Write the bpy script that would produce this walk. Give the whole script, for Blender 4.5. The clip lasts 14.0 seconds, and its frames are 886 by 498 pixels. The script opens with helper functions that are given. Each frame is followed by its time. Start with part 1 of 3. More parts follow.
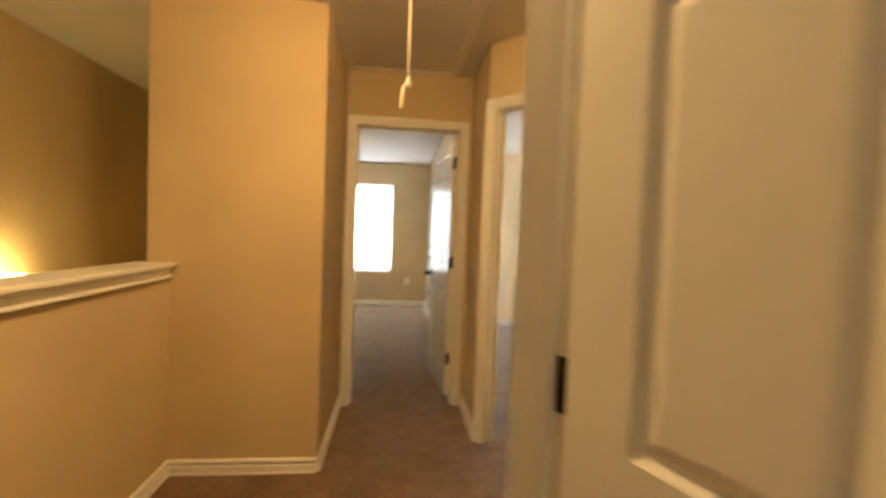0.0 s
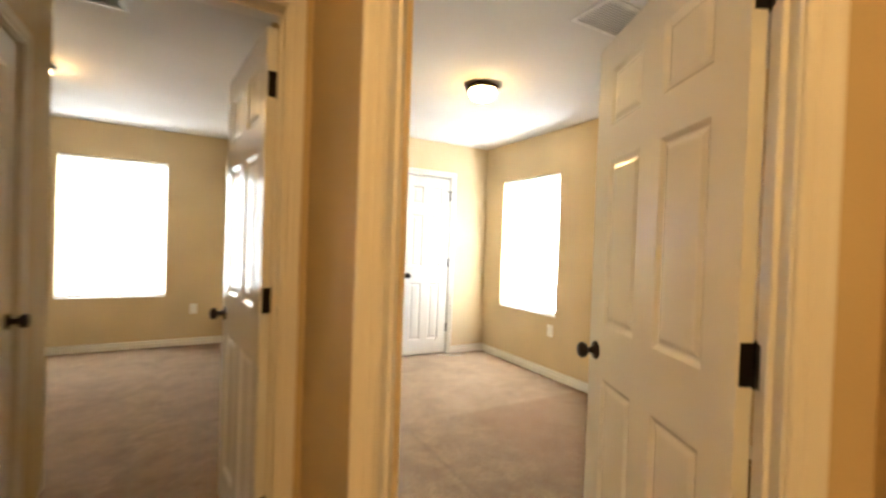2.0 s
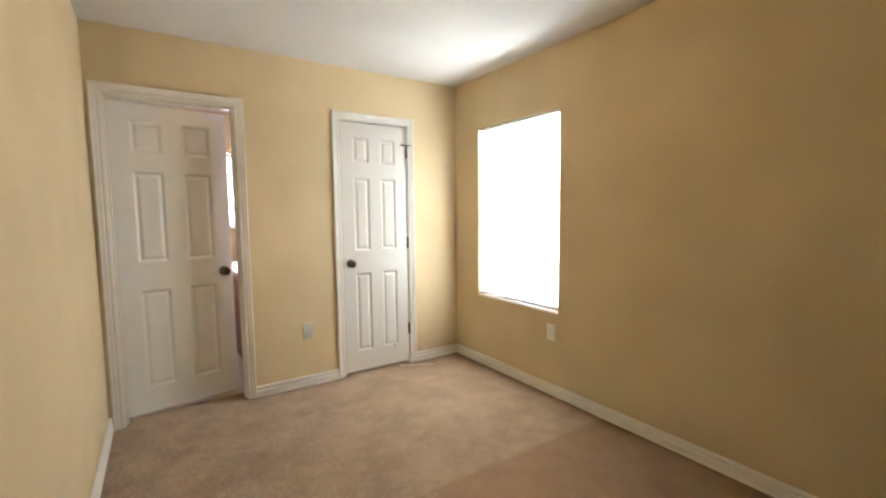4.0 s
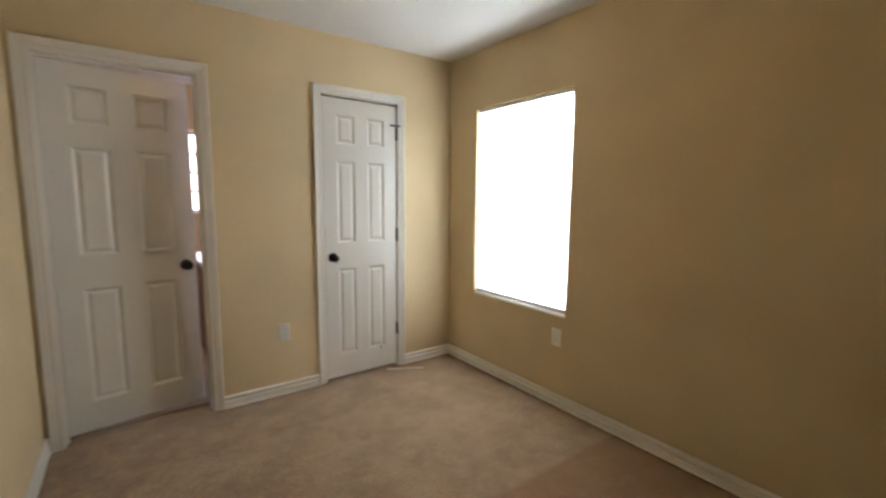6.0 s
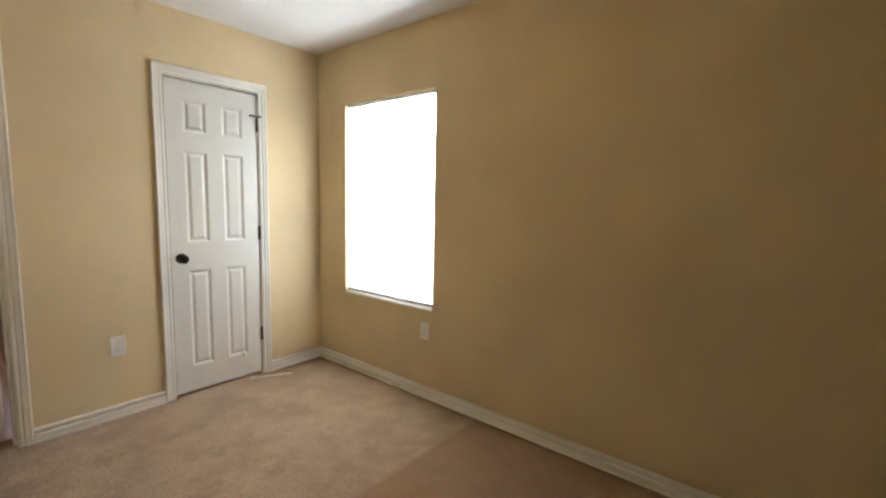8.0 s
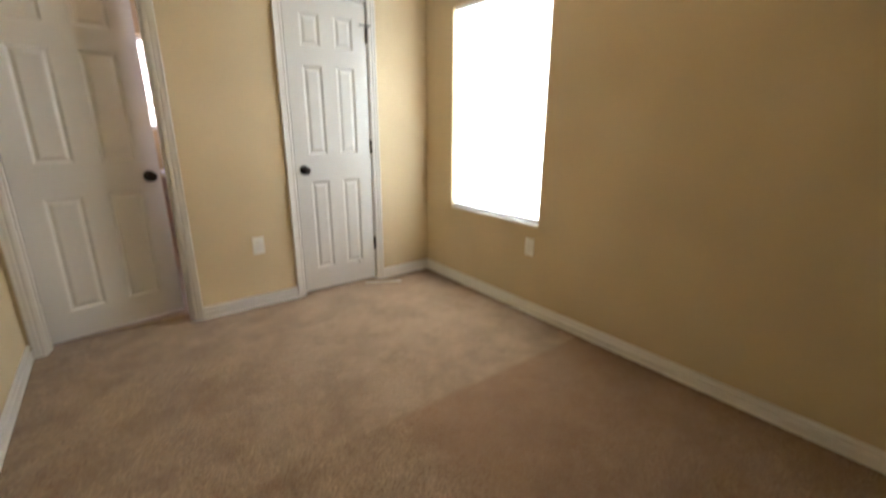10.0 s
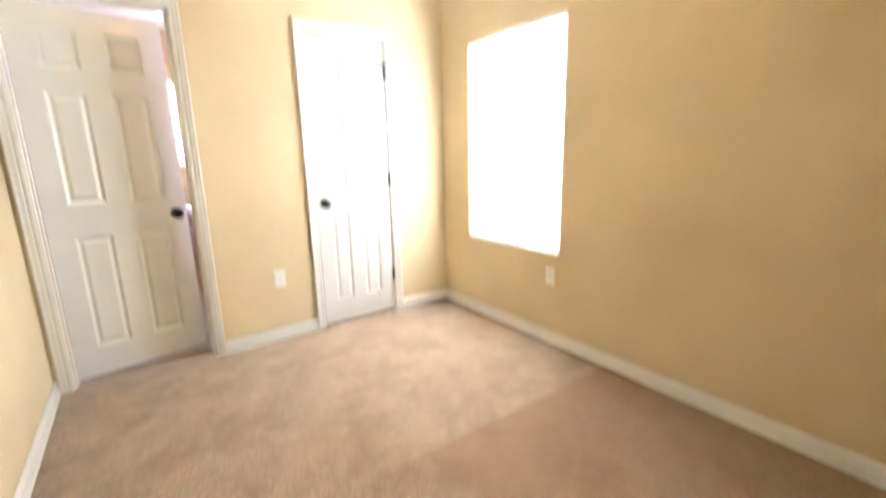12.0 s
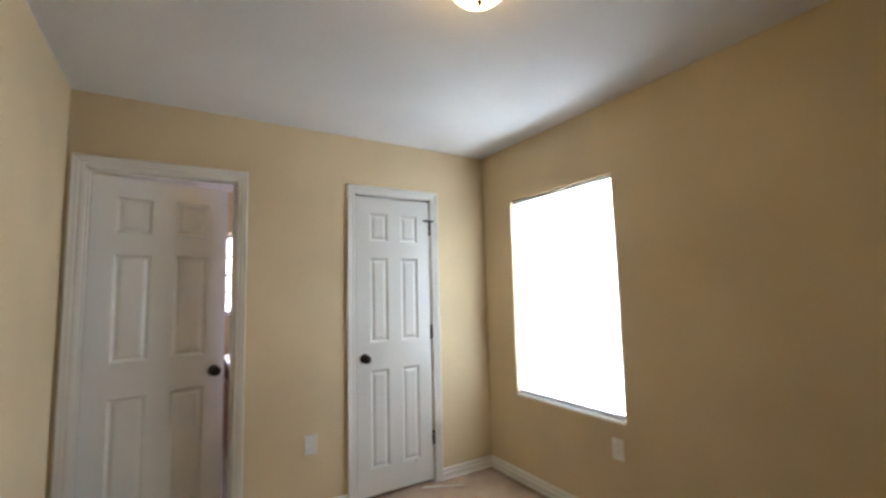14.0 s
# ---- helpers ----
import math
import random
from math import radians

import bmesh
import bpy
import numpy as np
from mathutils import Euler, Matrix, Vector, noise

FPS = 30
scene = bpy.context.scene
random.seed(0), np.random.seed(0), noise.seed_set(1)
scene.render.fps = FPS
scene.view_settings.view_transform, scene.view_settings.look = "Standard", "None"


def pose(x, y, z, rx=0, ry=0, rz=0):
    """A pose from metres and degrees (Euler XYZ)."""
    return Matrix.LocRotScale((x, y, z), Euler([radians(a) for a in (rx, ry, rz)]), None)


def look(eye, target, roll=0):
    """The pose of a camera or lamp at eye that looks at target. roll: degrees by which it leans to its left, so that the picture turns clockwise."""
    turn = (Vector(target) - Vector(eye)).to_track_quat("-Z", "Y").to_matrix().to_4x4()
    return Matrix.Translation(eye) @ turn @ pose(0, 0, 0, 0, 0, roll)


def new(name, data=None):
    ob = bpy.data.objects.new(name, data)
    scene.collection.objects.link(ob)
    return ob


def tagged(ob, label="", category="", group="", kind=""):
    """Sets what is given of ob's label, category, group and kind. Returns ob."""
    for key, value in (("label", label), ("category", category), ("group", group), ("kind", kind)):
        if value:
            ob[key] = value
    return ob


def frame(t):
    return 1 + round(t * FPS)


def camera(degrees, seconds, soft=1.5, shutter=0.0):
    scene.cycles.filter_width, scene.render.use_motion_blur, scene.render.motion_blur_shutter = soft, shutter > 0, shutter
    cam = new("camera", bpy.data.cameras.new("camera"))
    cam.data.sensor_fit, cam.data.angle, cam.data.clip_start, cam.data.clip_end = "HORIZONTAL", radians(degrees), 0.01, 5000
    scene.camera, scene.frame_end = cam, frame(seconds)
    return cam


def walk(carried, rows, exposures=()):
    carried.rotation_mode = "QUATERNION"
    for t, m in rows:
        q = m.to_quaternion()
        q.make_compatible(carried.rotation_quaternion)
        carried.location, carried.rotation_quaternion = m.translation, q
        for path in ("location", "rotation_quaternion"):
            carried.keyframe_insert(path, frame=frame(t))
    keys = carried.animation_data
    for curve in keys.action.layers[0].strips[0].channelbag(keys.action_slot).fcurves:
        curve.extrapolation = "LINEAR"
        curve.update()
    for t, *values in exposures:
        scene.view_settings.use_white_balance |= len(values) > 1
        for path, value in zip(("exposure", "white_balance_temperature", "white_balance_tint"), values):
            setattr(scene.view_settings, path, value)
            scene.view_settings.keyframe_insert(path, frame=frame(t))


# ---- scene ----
cam = camera(91.6, 14.0, soft=2.4, shutter=0.5)
PATH = [
    (0, (0.242, 0.073, 1.294), (0.453, 2.06, 1.216), 2.2),
    (0.1, (0.248, 0.169, 1.301), (0.351, 2.162, 1.18), 2.0),
    (0.2, (0.244, 0.233, 1.288), (0.269, 2.228, 1.159), 1.5),
    (0.3, (0.222, 0.37, 1.278), (0.142, 2.367, 1.193), 1.3),
    (0.4, (0.223, 0.458, 1.276), (0.041, 2.449, 1.25), 1.2),
    (0.5, (0.194, 0.53, 1.284), (-0.057, 2.514, 1.282), 1.5),
    (0.6, (0.179, 0.643, 1.301), (-0.174, 2.611, 1.309), 2.3),
    (1, (0.126, 0.963, 1.287), (-0.169, 2.941, 1.298), -0.0),
    (1.5, (0.18, 1.347, 1.275), (0.78, 3.255, 1.215), -1.7),
    (2, (0.442, 1.74, 1.286), (1.433, 3.477, 1.259), 2.0),
    (2.5, (0.665, 2.128, 1.28), (1.846, 3.742, 1.257), 1.7),
    (3, (0.89, 2.393, 1.296), (2.094, 3.986, 1.186), -0.3),
    (5.5, (1.324, 3.13, 1.336), (2.312, 4.858, 1.146), 0.7),
    (6, (1.306, 3.143, 1.343), (2.474, 4.75, 1.109), 0.5),
    (6.5, (1.357, 3.106, 1.316), (2.773, 4.499, 1.086), 0.6),
    (7, (1.407, 3.055, 1.311), (2.982, 4.263, 1.069), 1.0),
    (9.5, (1.397, 3.054, 1.292), (2.704, 4.544, 1.027), 0.1),
    (10, (1.413, 3.074, 1.227), (2.569, 4.608, 0.669), 0.2),
    (10.5, (1.412, 3.094, 1.164), (2.45, 4.551, 0.27), -0.6),
    (11, (1.417, 3.099, 1.133), (2.4, 4.466, 0.054), -1.0),
    (11.5, (1.417, 3.106, 1.168), (2.419, 4.495, 0.135), -1.5),
    (12, (1.389, 3.1, 1.241), (2.511, 4.698, 0.809), -1.3),
    (12.5, (1.413, 3.085, 1.332), (2.557, 4.718, 1.487), -0.8),
    (13, (1.354, 3.093, 1.391), (2.524, 4.67, 1.77), -1.2),
    (13.5, (1.365, 3.126, 1.382), (2.535, 4.71, 1.729), -0.4),
    (14, (1.381, 3.265, 1.356), (2.422, 4.962, 1.55), -1.4),
]
walk(cam, [(t, look(eye, target, roll)) for t, eye, target, roll in PATH],
     ((0, 0.2, 6100, 10), (1, 0.3, 6350, 10), (2, 0.3, 6400, 10), (3, -0.05, 6450, 10), (4.2, -0.6, 6350, 10), (5.5, -1.25, 6250, 10), (6.5, -1.2, 6250, 10), (7, -1.08, 6250, 10), (9.5, -0.85, 6150, 10),
      (10.3, -0.8, 6350, 10), (11, -0.08, 6450, 10), (11.5, 0.42, 6150, 10), (12, 0.55, 5900, 10), (12.5, 0.45, 5750, 10), (13, -0.25, 5800, 10), (13.5, -0.6, 5700, 10), (14, -1.1, 5650, 10)))


# ---- world and light ----
world = bpy.data.worlds.new("sky")
scene.world = world
world.use_nodes = True
wn = world.node_tree
sky = wn.nodes.new("ShaderNodeTexSky")
sky.sky_type, sky.sun_disc = "NISHITA", False
sky.sun_elevation, sky.sun_rotation = radians(40), radians(60)
wn.nodes["Background"].inputs[1].default_value = 0.1
wn.links.new(sky.outputs[0], wn.nodes["Background"].inputs[0])


def window_light(name, eye, target, sx, sy, watts, colour):
    d = bpy.data.lights.new(name, "AREA")
    d.shape, d.size, d.size_y, d.energy, d.color = "RECTANGLE", sx, sy, watts, colour
    ob = new(name, d)
    ob.matrix_world = look(eye, target)
    return ob


window_light("daylight", (3.98, 5.29, 1.4), (0, 5.29, 1.2), 1.3, 1.9, 1050, (0.9, 0.96, 1.0))
window_light("daylight", (-0.34, 8.02, 1.4), (-0.34, 0, 1.2), 1.3, 1.9, 330, (0.9, 0.96, 1.0))
window_light("daylight", (1.95, 8.6, 1.7), (1.95, 0, 1.0), 0.9, 1.1, 250, (0.78, 0.72, 1.0))


# ---- materials ----
def shader(name):
    m = bpy.data.materials.new(name)
    m.use_nodes = True
    return m, m.node_tree, m.node_tree.nodes["Principled BSDF"]


def node(nt, kind, **values):
    n = nt.nodes.new(kind)
    for k, v in values.items():
        n.inputs[k].default_value = v
    return n


def mixed(nt, factor, a, b):
    n = nt.nodes.new("ShaderNodeMix")
    n.data_type = "RGBA"
    for i, v in ((0, factor), (6, a), (7, b)):
        if isinstance(v, (int, float, tuple)):
            n.inputs[i].default_value = v
        else:
            nt.links.new(v, n.inputs[i])
    return n.outputs[2]


def ramp(nt, src, lo, hi, a=0.0, b=1.0):
    n = nt.nodes.new("ShaderNodeMapRange")
    n.interpolation_type = "SMOOTHSTEP"
    n.inputs[1].default_value, n.inputs[2].default_value = lo, hi
    n.inputs[3].default_value, n.inputs[4].default_value = a, b
    nt.links.new(src, n.inputs[0])
    return n.outputs[0]


def noise_at(nt, co, scale, detail=3.0, rough=0.55):
    n = node(nt, "ShaderNodeTexNoise", Scale=scale, Detail=detail, Roughness=rough)
    nt.links.new(co, n.inputs["Vector"])
    return n.outputs["Fac"]


def position(nt):
    return nt.nodes.new("ShaderNodeNewGeometry").outputs["Position"]


def bump(nt, b, height, strength, distance):
    n = node(nt, "ShaderNodeBump", Strength=strength, Distance=distance)
    nt.links.new(height, n.inputs["Height"])
    nt.links.new(n.outputs[0], b.inputs["Normal"])


def paint(name, colour, rough, grain, strength, distance=0.002, vary=0.06):
    """Painted plaster or wood: rolled or brushed texture and faint large blotches."""
    m, nt, b = shader(name)
    co = position(nt)
    big = noise_at(nt, co, 1.7, 1)
    dark = tuple(c * (1 - vary) for c in colour) + (1,)
    light = tuple(min(1, c * (1 + vary)) for c in colour) + (1,)
    nt.links.new(mixed(nt, ramp(nt, big, 0.3, 0.7), dark, light), b.inputs["Base Color"])
    nt.links.new(ramp(nt, noise_at(nt, co, 1.3, 0), 0.1, 0.9, rough * 0.97, min(1, rough * 1.03)), b.inputs["Roughness"])
    bump(nt, b, noise_at(nt, co, grain, 2), strength, distance)
    return m


def plain(name, colour, rough, metal=0.0, grain=90):
    m, nt, b = shader(name)
    co = position(nt)
    n = noise_at(nt, co, grain, 3)
    nt.links.new(mixed(nt, n, tuple(c * 0.8 for c in colour) + (1,), tuple(min(1, c * 1.2) for c in colour) + (1,)), b.inputs["Base Color"])
    nt.links.new(ramp(nt, n, 0.3, 0.7, rough * 0.8, min(1, rough * 1.2)), b.inputs["Roughness"])
    b.inputs["Metallic"].default_value = metal
    return m


def glow(name, colour, strength):
    m, nt, b = shader(name)
    b.inputs["Base Color"].default_value = (0.85, 0.8, 0.7, 1)
    b.inputs["Roughness"].default_value = 0.25
    b.inputs["Emission Color"].default_value = (*colour, 1)
    b.inputs["Emission Strength"].default_value = strength
    return m


WALL = paint("tan_wall_paint", (0.588, 0.466, 0.279), 0.75, 130, 0.35, 0.0025)
CEIL = paint("ceiling_paint", (0.73, 0.715, 0.68), 0.9, 90, 0.5, 0.004, 0.03)
TRIM = paint("white_trim_paint", (0.80, 0.78, 0.73), 0.42, 40, 0.02, 0.001, 0.012)
DOOR = paint("white_door_paint", (0.79, 0.78, 0.74), 0.22, 35, 0.015, 0.001, 0.01)
BRONZE = plain("oil_rubbed_bronze", (0.022, 0.016, 0.013), 0.38, 0.7)
BRASS = plain("dull_metal", (0.45, 0.42, 0.38), 0.35, 0.9)
PLATE = plain("white_plastic", (0.80, 0.79, 0.75), 0.4, 0.0, 20)
SLOT = plain("dark_slot", (0.05, 0.045, 0.04), 0.6)
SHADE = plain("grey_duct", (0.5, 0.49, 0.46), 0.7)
CORD = plain("white_cord", (0.78, 0.74, 0.66), 0.8, 0.0, 200)
VINYL = plain("window_vinyl", (0.8, 0.8, 0.79), 0.35, 0.0, 15)
RAIL = plain("blind_rail_vinyl", (0.6, 0.6, 0.6), 0.45, 0.0, 15)
TILE = plain("bath_floor", (0.36, 0.27, 0.19), 0.4, 0.0, 12)
WOOD = plain("reddish_brown_wood", (0.2, 0.075, 0.04), 0.4, 0.0, 25)
LAMP = glow("lit_glass", (1.0, 0.62, 0.22), 52)
BACK_FILL = glow("glow_back_fill", (1.0, 0.72, 0.42), 52)
HALL_LAMP = glow("lit_glass_hall", (1.0, 0.6, 0.22), 225)
SCONCE = glow("lit_glass_sconce", (1.0, 0.68, 0.22), 60)


def carpet_material():
    m, nt, b = shader("beige_cut_pile_carpet")
    co = position(nt)
    sep = nt.nodes.new("ShaderNodeSeparateXYZ")
    wob = noise_at(nt, co, 3.5, 4)
    shift = nt.nodes.new("ShaderNodeVectorMath")
    shift.operation = "MULTIPLY_ADD"
    wc = nt.nodes.new("ShaderNodeCombineXYZ")
    for k in (0, 1):
        nt.links.new(wob, wc.inputs[k])
    nt.links.new(wc.outputs[0], shift.inputs[0])
    shift.inputs[1].default_value, shift.inputs[2].default_value = (0.05, 0.035, 0), (-0.025, -0.017, 0)
    add = nt.nodes.new("ShaderNodeVectorMath")
    nt.links.new(co, add.inputs[0]), nt.links.new(shift.outputs[0], add.inputs[1])
    nt.links.new(add.outputs[0], sep.inputs[0])
    X, Y = sep.outputs[0], sep.outputs[1]

    def times(a, c):
        n = nt.nodes.new("ShaderNodeMath")
        n.operation = "MULTIPLY"
        nt.links.new(a, n.inputs[0]), nt.links.new(c, n.inputs[1])
        return n.outputs[0]

    # darker, redder patch: crisp north edge, weaker towards the south
    dark_patch = times(times(ramp(nt, Y, 4.44, 4.48, 1, 0), ramp(nt, Y, 2.6, 4.3, 0.35, 1)), ramp(nt, X, 2.1, 2.35))
    tuft = noise_at(nt, co, 95, 3, 0.7)
    clump = noise_at(nt, co, 22, 4, 0.65)
    blot = noise_at(nt, co, 3.6, 6, 0.68)
    base = mixed(nt, ramp(nt, tuft, 0.3, 0.7), (0.100, 0.059, 0.030, 1), (0.337, 0.225, 0.130, 1))
    base = mixed(nt, ramp(nt, clump, 0.38, 0.68, 0.0, 0.4), base, (0.155, 0.095, 0.048, 1))
    base = mixed(nt, ramp(nt, blot, 0.42, 0.64, 0.0, 0.5), base, (0.123, 0.067, 0.032, 1))
    patch = noise_at(nt, co, 9.0, 5, 0.6)
    base = mixed(nt, ramp(nt, patch, 0.48, 0.68, 0.0, 0.25), base, (0.109, 0.060, 0.029, 1))
    base = mixed(nt, ramp(nt, patch, 0.32, 0.48, 0.18, 0.0), base, (0.346, 0.241, 0.148, 1))
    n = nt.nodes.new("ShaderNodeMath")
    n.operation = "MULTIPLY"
    nt.links.new(dark_patch, n.inputs[0])
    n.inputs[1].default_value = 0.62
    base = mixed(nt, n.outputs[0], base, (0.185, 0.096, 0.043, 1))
    # north strip paler and greyer: sunlit sheen mixed into the colour
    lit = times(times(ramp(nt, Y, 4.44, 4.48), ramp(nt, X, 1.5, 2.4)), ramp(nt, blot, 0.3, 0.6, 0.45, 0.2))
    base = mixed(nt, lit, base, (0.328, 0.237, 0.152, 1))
    # crease in the pile
    straight = nt.nodes.new("ShaderNodeSeparateXYZ")
    nt.links.new(co, straight.inputs[0])
    X, Y = straight.outputs[0], straight.outputs[1]
    sub = nt.nodes.new("ShaderNodeMath")
    sub.operation = "SUBTRACT"
    nt.links.new(X, sub.inputs[0])
    sub.inputs[1].default_value = 1.725
    ab = nt.nodes.new("ShaderNodeMath")
    ab.operation = "ABSOLUTE"
    nt.links.new(sub.outputs[0], ab.inputs[0])
    crease = times(times(ramp(nt, ab.outputs[0], 0.0, 0.015, 1, 0), ramp(nt, Y, 4.2, 4.5, 1, 0)), ramp(nt, Y, 3.0, 3.2))
    n = nt.nodes.new("ShaderNodeMath")
    n.operation = "MULTIPLY"
    nt.links.new(crease, n.inputs[0])
    n.inputs[1].default_value = 0.5
    base = mixed(nt, n.outputs[0], base, (0.082, 0.052, 0.029, 1))
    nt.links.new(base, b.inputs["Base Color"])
    b.inputs["Roughness"].default_value = 1.0
    b.inputs["Specular IOR Level"].default_value = 0.1
    b.inputs["Sheen Weight"].default_value = 0.15
    hn = nt.nodes.new("ShaderNodeMath")
    nt.links.new(tuft, hn.inputs[0]), nt.links.new(clump, hn.inputs[1])
    bump(nt, b, hn.outputs[0], 0.9, 0.008)
    return m


CARPET = carpet_material()


def slat_material():
    m = bpy.data.materials.new("blind_vinyl")
    m.use_nodes = True
    nt = m.node_tree
    d = node(nt, "ShaderNodeBsdfDiffuse", Color=(0.85, 0.85, 0.83, 1))
    tr = node(nt, "ShaderNodeBsdfTranslucent", Color=(0.9, 0.9, 0.88, 1))
    mx = nt.nodes.new("ShaderNodeMixShader")
    mx.inputs[0].default_value = 0.72
    nt.links.new(d.outputs[0], mx.inputs[1]), nt.links.new(tr.outputs[0], mx.inputs[2])
    nt.links.new(mx.outputs[0], nt.nodes["Material Output"].inputs[0])
    return m


def glass_material():
    m = bpy.data.materials.new("window_glass")
    m.use_nodes = True
    nt = m.node_tree
    t = nt.nodes.new("ShaderNodeBsdfTransparent")
    g = node(nt, "ShaderNodeBsdfGlossy", Roughness=0.02)
    mx = nt.nodes.new("ShaderNodeMixShader")
    mx.inputs[0].default_value = 0.06
    nt.links.new(t.outputs[0], mx.inputs[1]), nt.links.new(g.outputs[0], mx.inputs[2])
    nt.links.new(mx.outputs[0], nt.nodes["Material Output"].inputs[0])
    return m


SLAT, GLASS = slat_material(), glass_material()


# ---- building helpers ----
def mesh_of(name, bm, mat):
    bmesh.ops.recalc_face_normals(bm, faces=bm.faces)
    me = bpy.data.meshes.new(name)
    bm.to_mesh(me)
    bm.free()
    if mat:
        me.materials.append(mat)
    return me


def part(name, bm, mat, parent=None, label="", m=None):
    """Links a bmesh as one mesh object, under a thing if one is given."""
    ob = new(name, mesh_of(name, bm, mat))
    if parent:
        ob.parent = parent
    if m is not None:
        ob.matrix_local = m
    if label:
        ob["label"] = label
    return ob


def thing(name, m, label, category, group="", kind=""):
    ob = new(name)
    ob.empty_display_size = 0.1
    ob.matrix_world = m
    return tagged(ob, label, category, group, kind)


def box(bm, x0, x1, y0, y1, z0, z1, bevel=0.0):
    r = bmesh.ops.create_cube(bm, size=1.0, matrix=Matrix.Translation(((x0 + x1) / 2, (y0 + y1) / 2, (z0 + z1) / 2)) @ Matrix.Diagonal((x1 - x0, y1 - y0, z1 - z0, 1)))
    if bevel:
        edges = {e for v in r["verts"] for e in v.link_edges}
        bmesh.ops.bevel(bm, geom=list(edges), offset=bevel, segments=2, profile=0.5, affect="EDGES")
    return bm


def lathe(bm, profile, steps=28, m=Matrix()):
    """A turned body about z from (radius, height) pairs."""
    rings = []
    for r, z in profile:
        rings.append([bm.verts.new(m @ Vector((r * math.cos(2 * math.pi * k / steps), r * math.sin(2 * math.pi * k / steps), z))) for k in range(steps)])
    for a, b in zip(rings, rings[1:]):
        for k in range(steps):
            f = bm.faces.new((a[k], a[(k + 1) % steps], b[(k + 1) % steps], b[k]))
            f.smooth = True
    bm.faces.new(rings[0]), bm.faces.new(rings[-1])
    return bm


def strip(bm, stations):
    """Joins cross-sections, each a list of points, into a closed moulding."""
    rows = [[bm.verts.new(p) for p in s] for s in stations]
    n = len(rows[0])
    for a, b in zip(rows, rows[1:]):
        for k in range(n):
            bm.faces.new((a[k], a[(k + 1) % n], b[(k + 1) % n], b[k]))
    bm.faces.new(rows[0]), bm.faces.new(rows[-1])
    return bm


def along(p0, p1):
    """A frame at p0: x towards p1, y to the right-hand side's opposite (left), z up."""
    a = math.degrees(math.atan2(p1[1] - p0[1], p1[0] - p0[0]))
    return pose(p0[0], p0[1], 0, 0, 0, a), math.hypot(p1[0] - p0[0], p1[1] - p0[1])


def wall(name, p0, p1, thick, openings=(), z0=0.0, z1=2.44, label="tan painted drywall wall"):
    """A wall whose seen face runs from p0 to p1; its body lies to the left of that line."""
    m, length = along(p0, p1)
    bm = bmesh.new()
    cuts = sorted({0.0, length, *[u for o in openings for u in o[:2]]})
    for a, b in zip(cuts, cuts[1:]):
        o = next((o for o in openings if o[0] <= a + 1e-6 and b <= o[1] + 1e-6), None)
        if not o:
            box(bm, a, b, 0, thick, z0, z1)
        else:
            if o[2] > z0:
                box(bm, a, b, 0, thick, z0, o[2])
            if o[3] < z1:
                box(bm, a, b, 0, thick, o[3], z1)
    ob = part(name, bm, WALL)
    ob.matrix_world = m
    return tagged(ob, label, "wall", kind="structure")


BASE = ((0, 0), (0.019, 0), (0.019, 0.008), (0.015, 0.011), (0.015, 0.04), (0.013, 0.044), (0.002, 0.046), (0.002, 0.059), (0.014, 0.061), (0.015, 0.067), (0.011, 0.074), (0.005, 0.078), (0, 0.079))


def baseboard(p0, p1, inset0=0.0, inset1=0.0):
    """Runs along a seen wall face with its body to the right of the line (the room's side)."""
    m, length = along(p0, p1)
    bm = bmesh.new()
    strip(bm, [[(u, -d - 0.001, z) for d, z in BASE] for u in (inset0, length - inset1)])
    ob = part("baseboard", bm, TRIM)
    ob.matrix_world = m
    return tagged(ob, "white painted wooden baseboard along the carpet", "baseboard", kind="structure")


CASING = ((0, 0), (0, 0.008), (0.006, 0.011), (0.016, 0.011), (0.02, 0.0085), (0.025, 0.013), (0.042, 0.015), (0.048, 0.018), (0.054, 0.018), (0.057, 0.015), (0.057, 0))


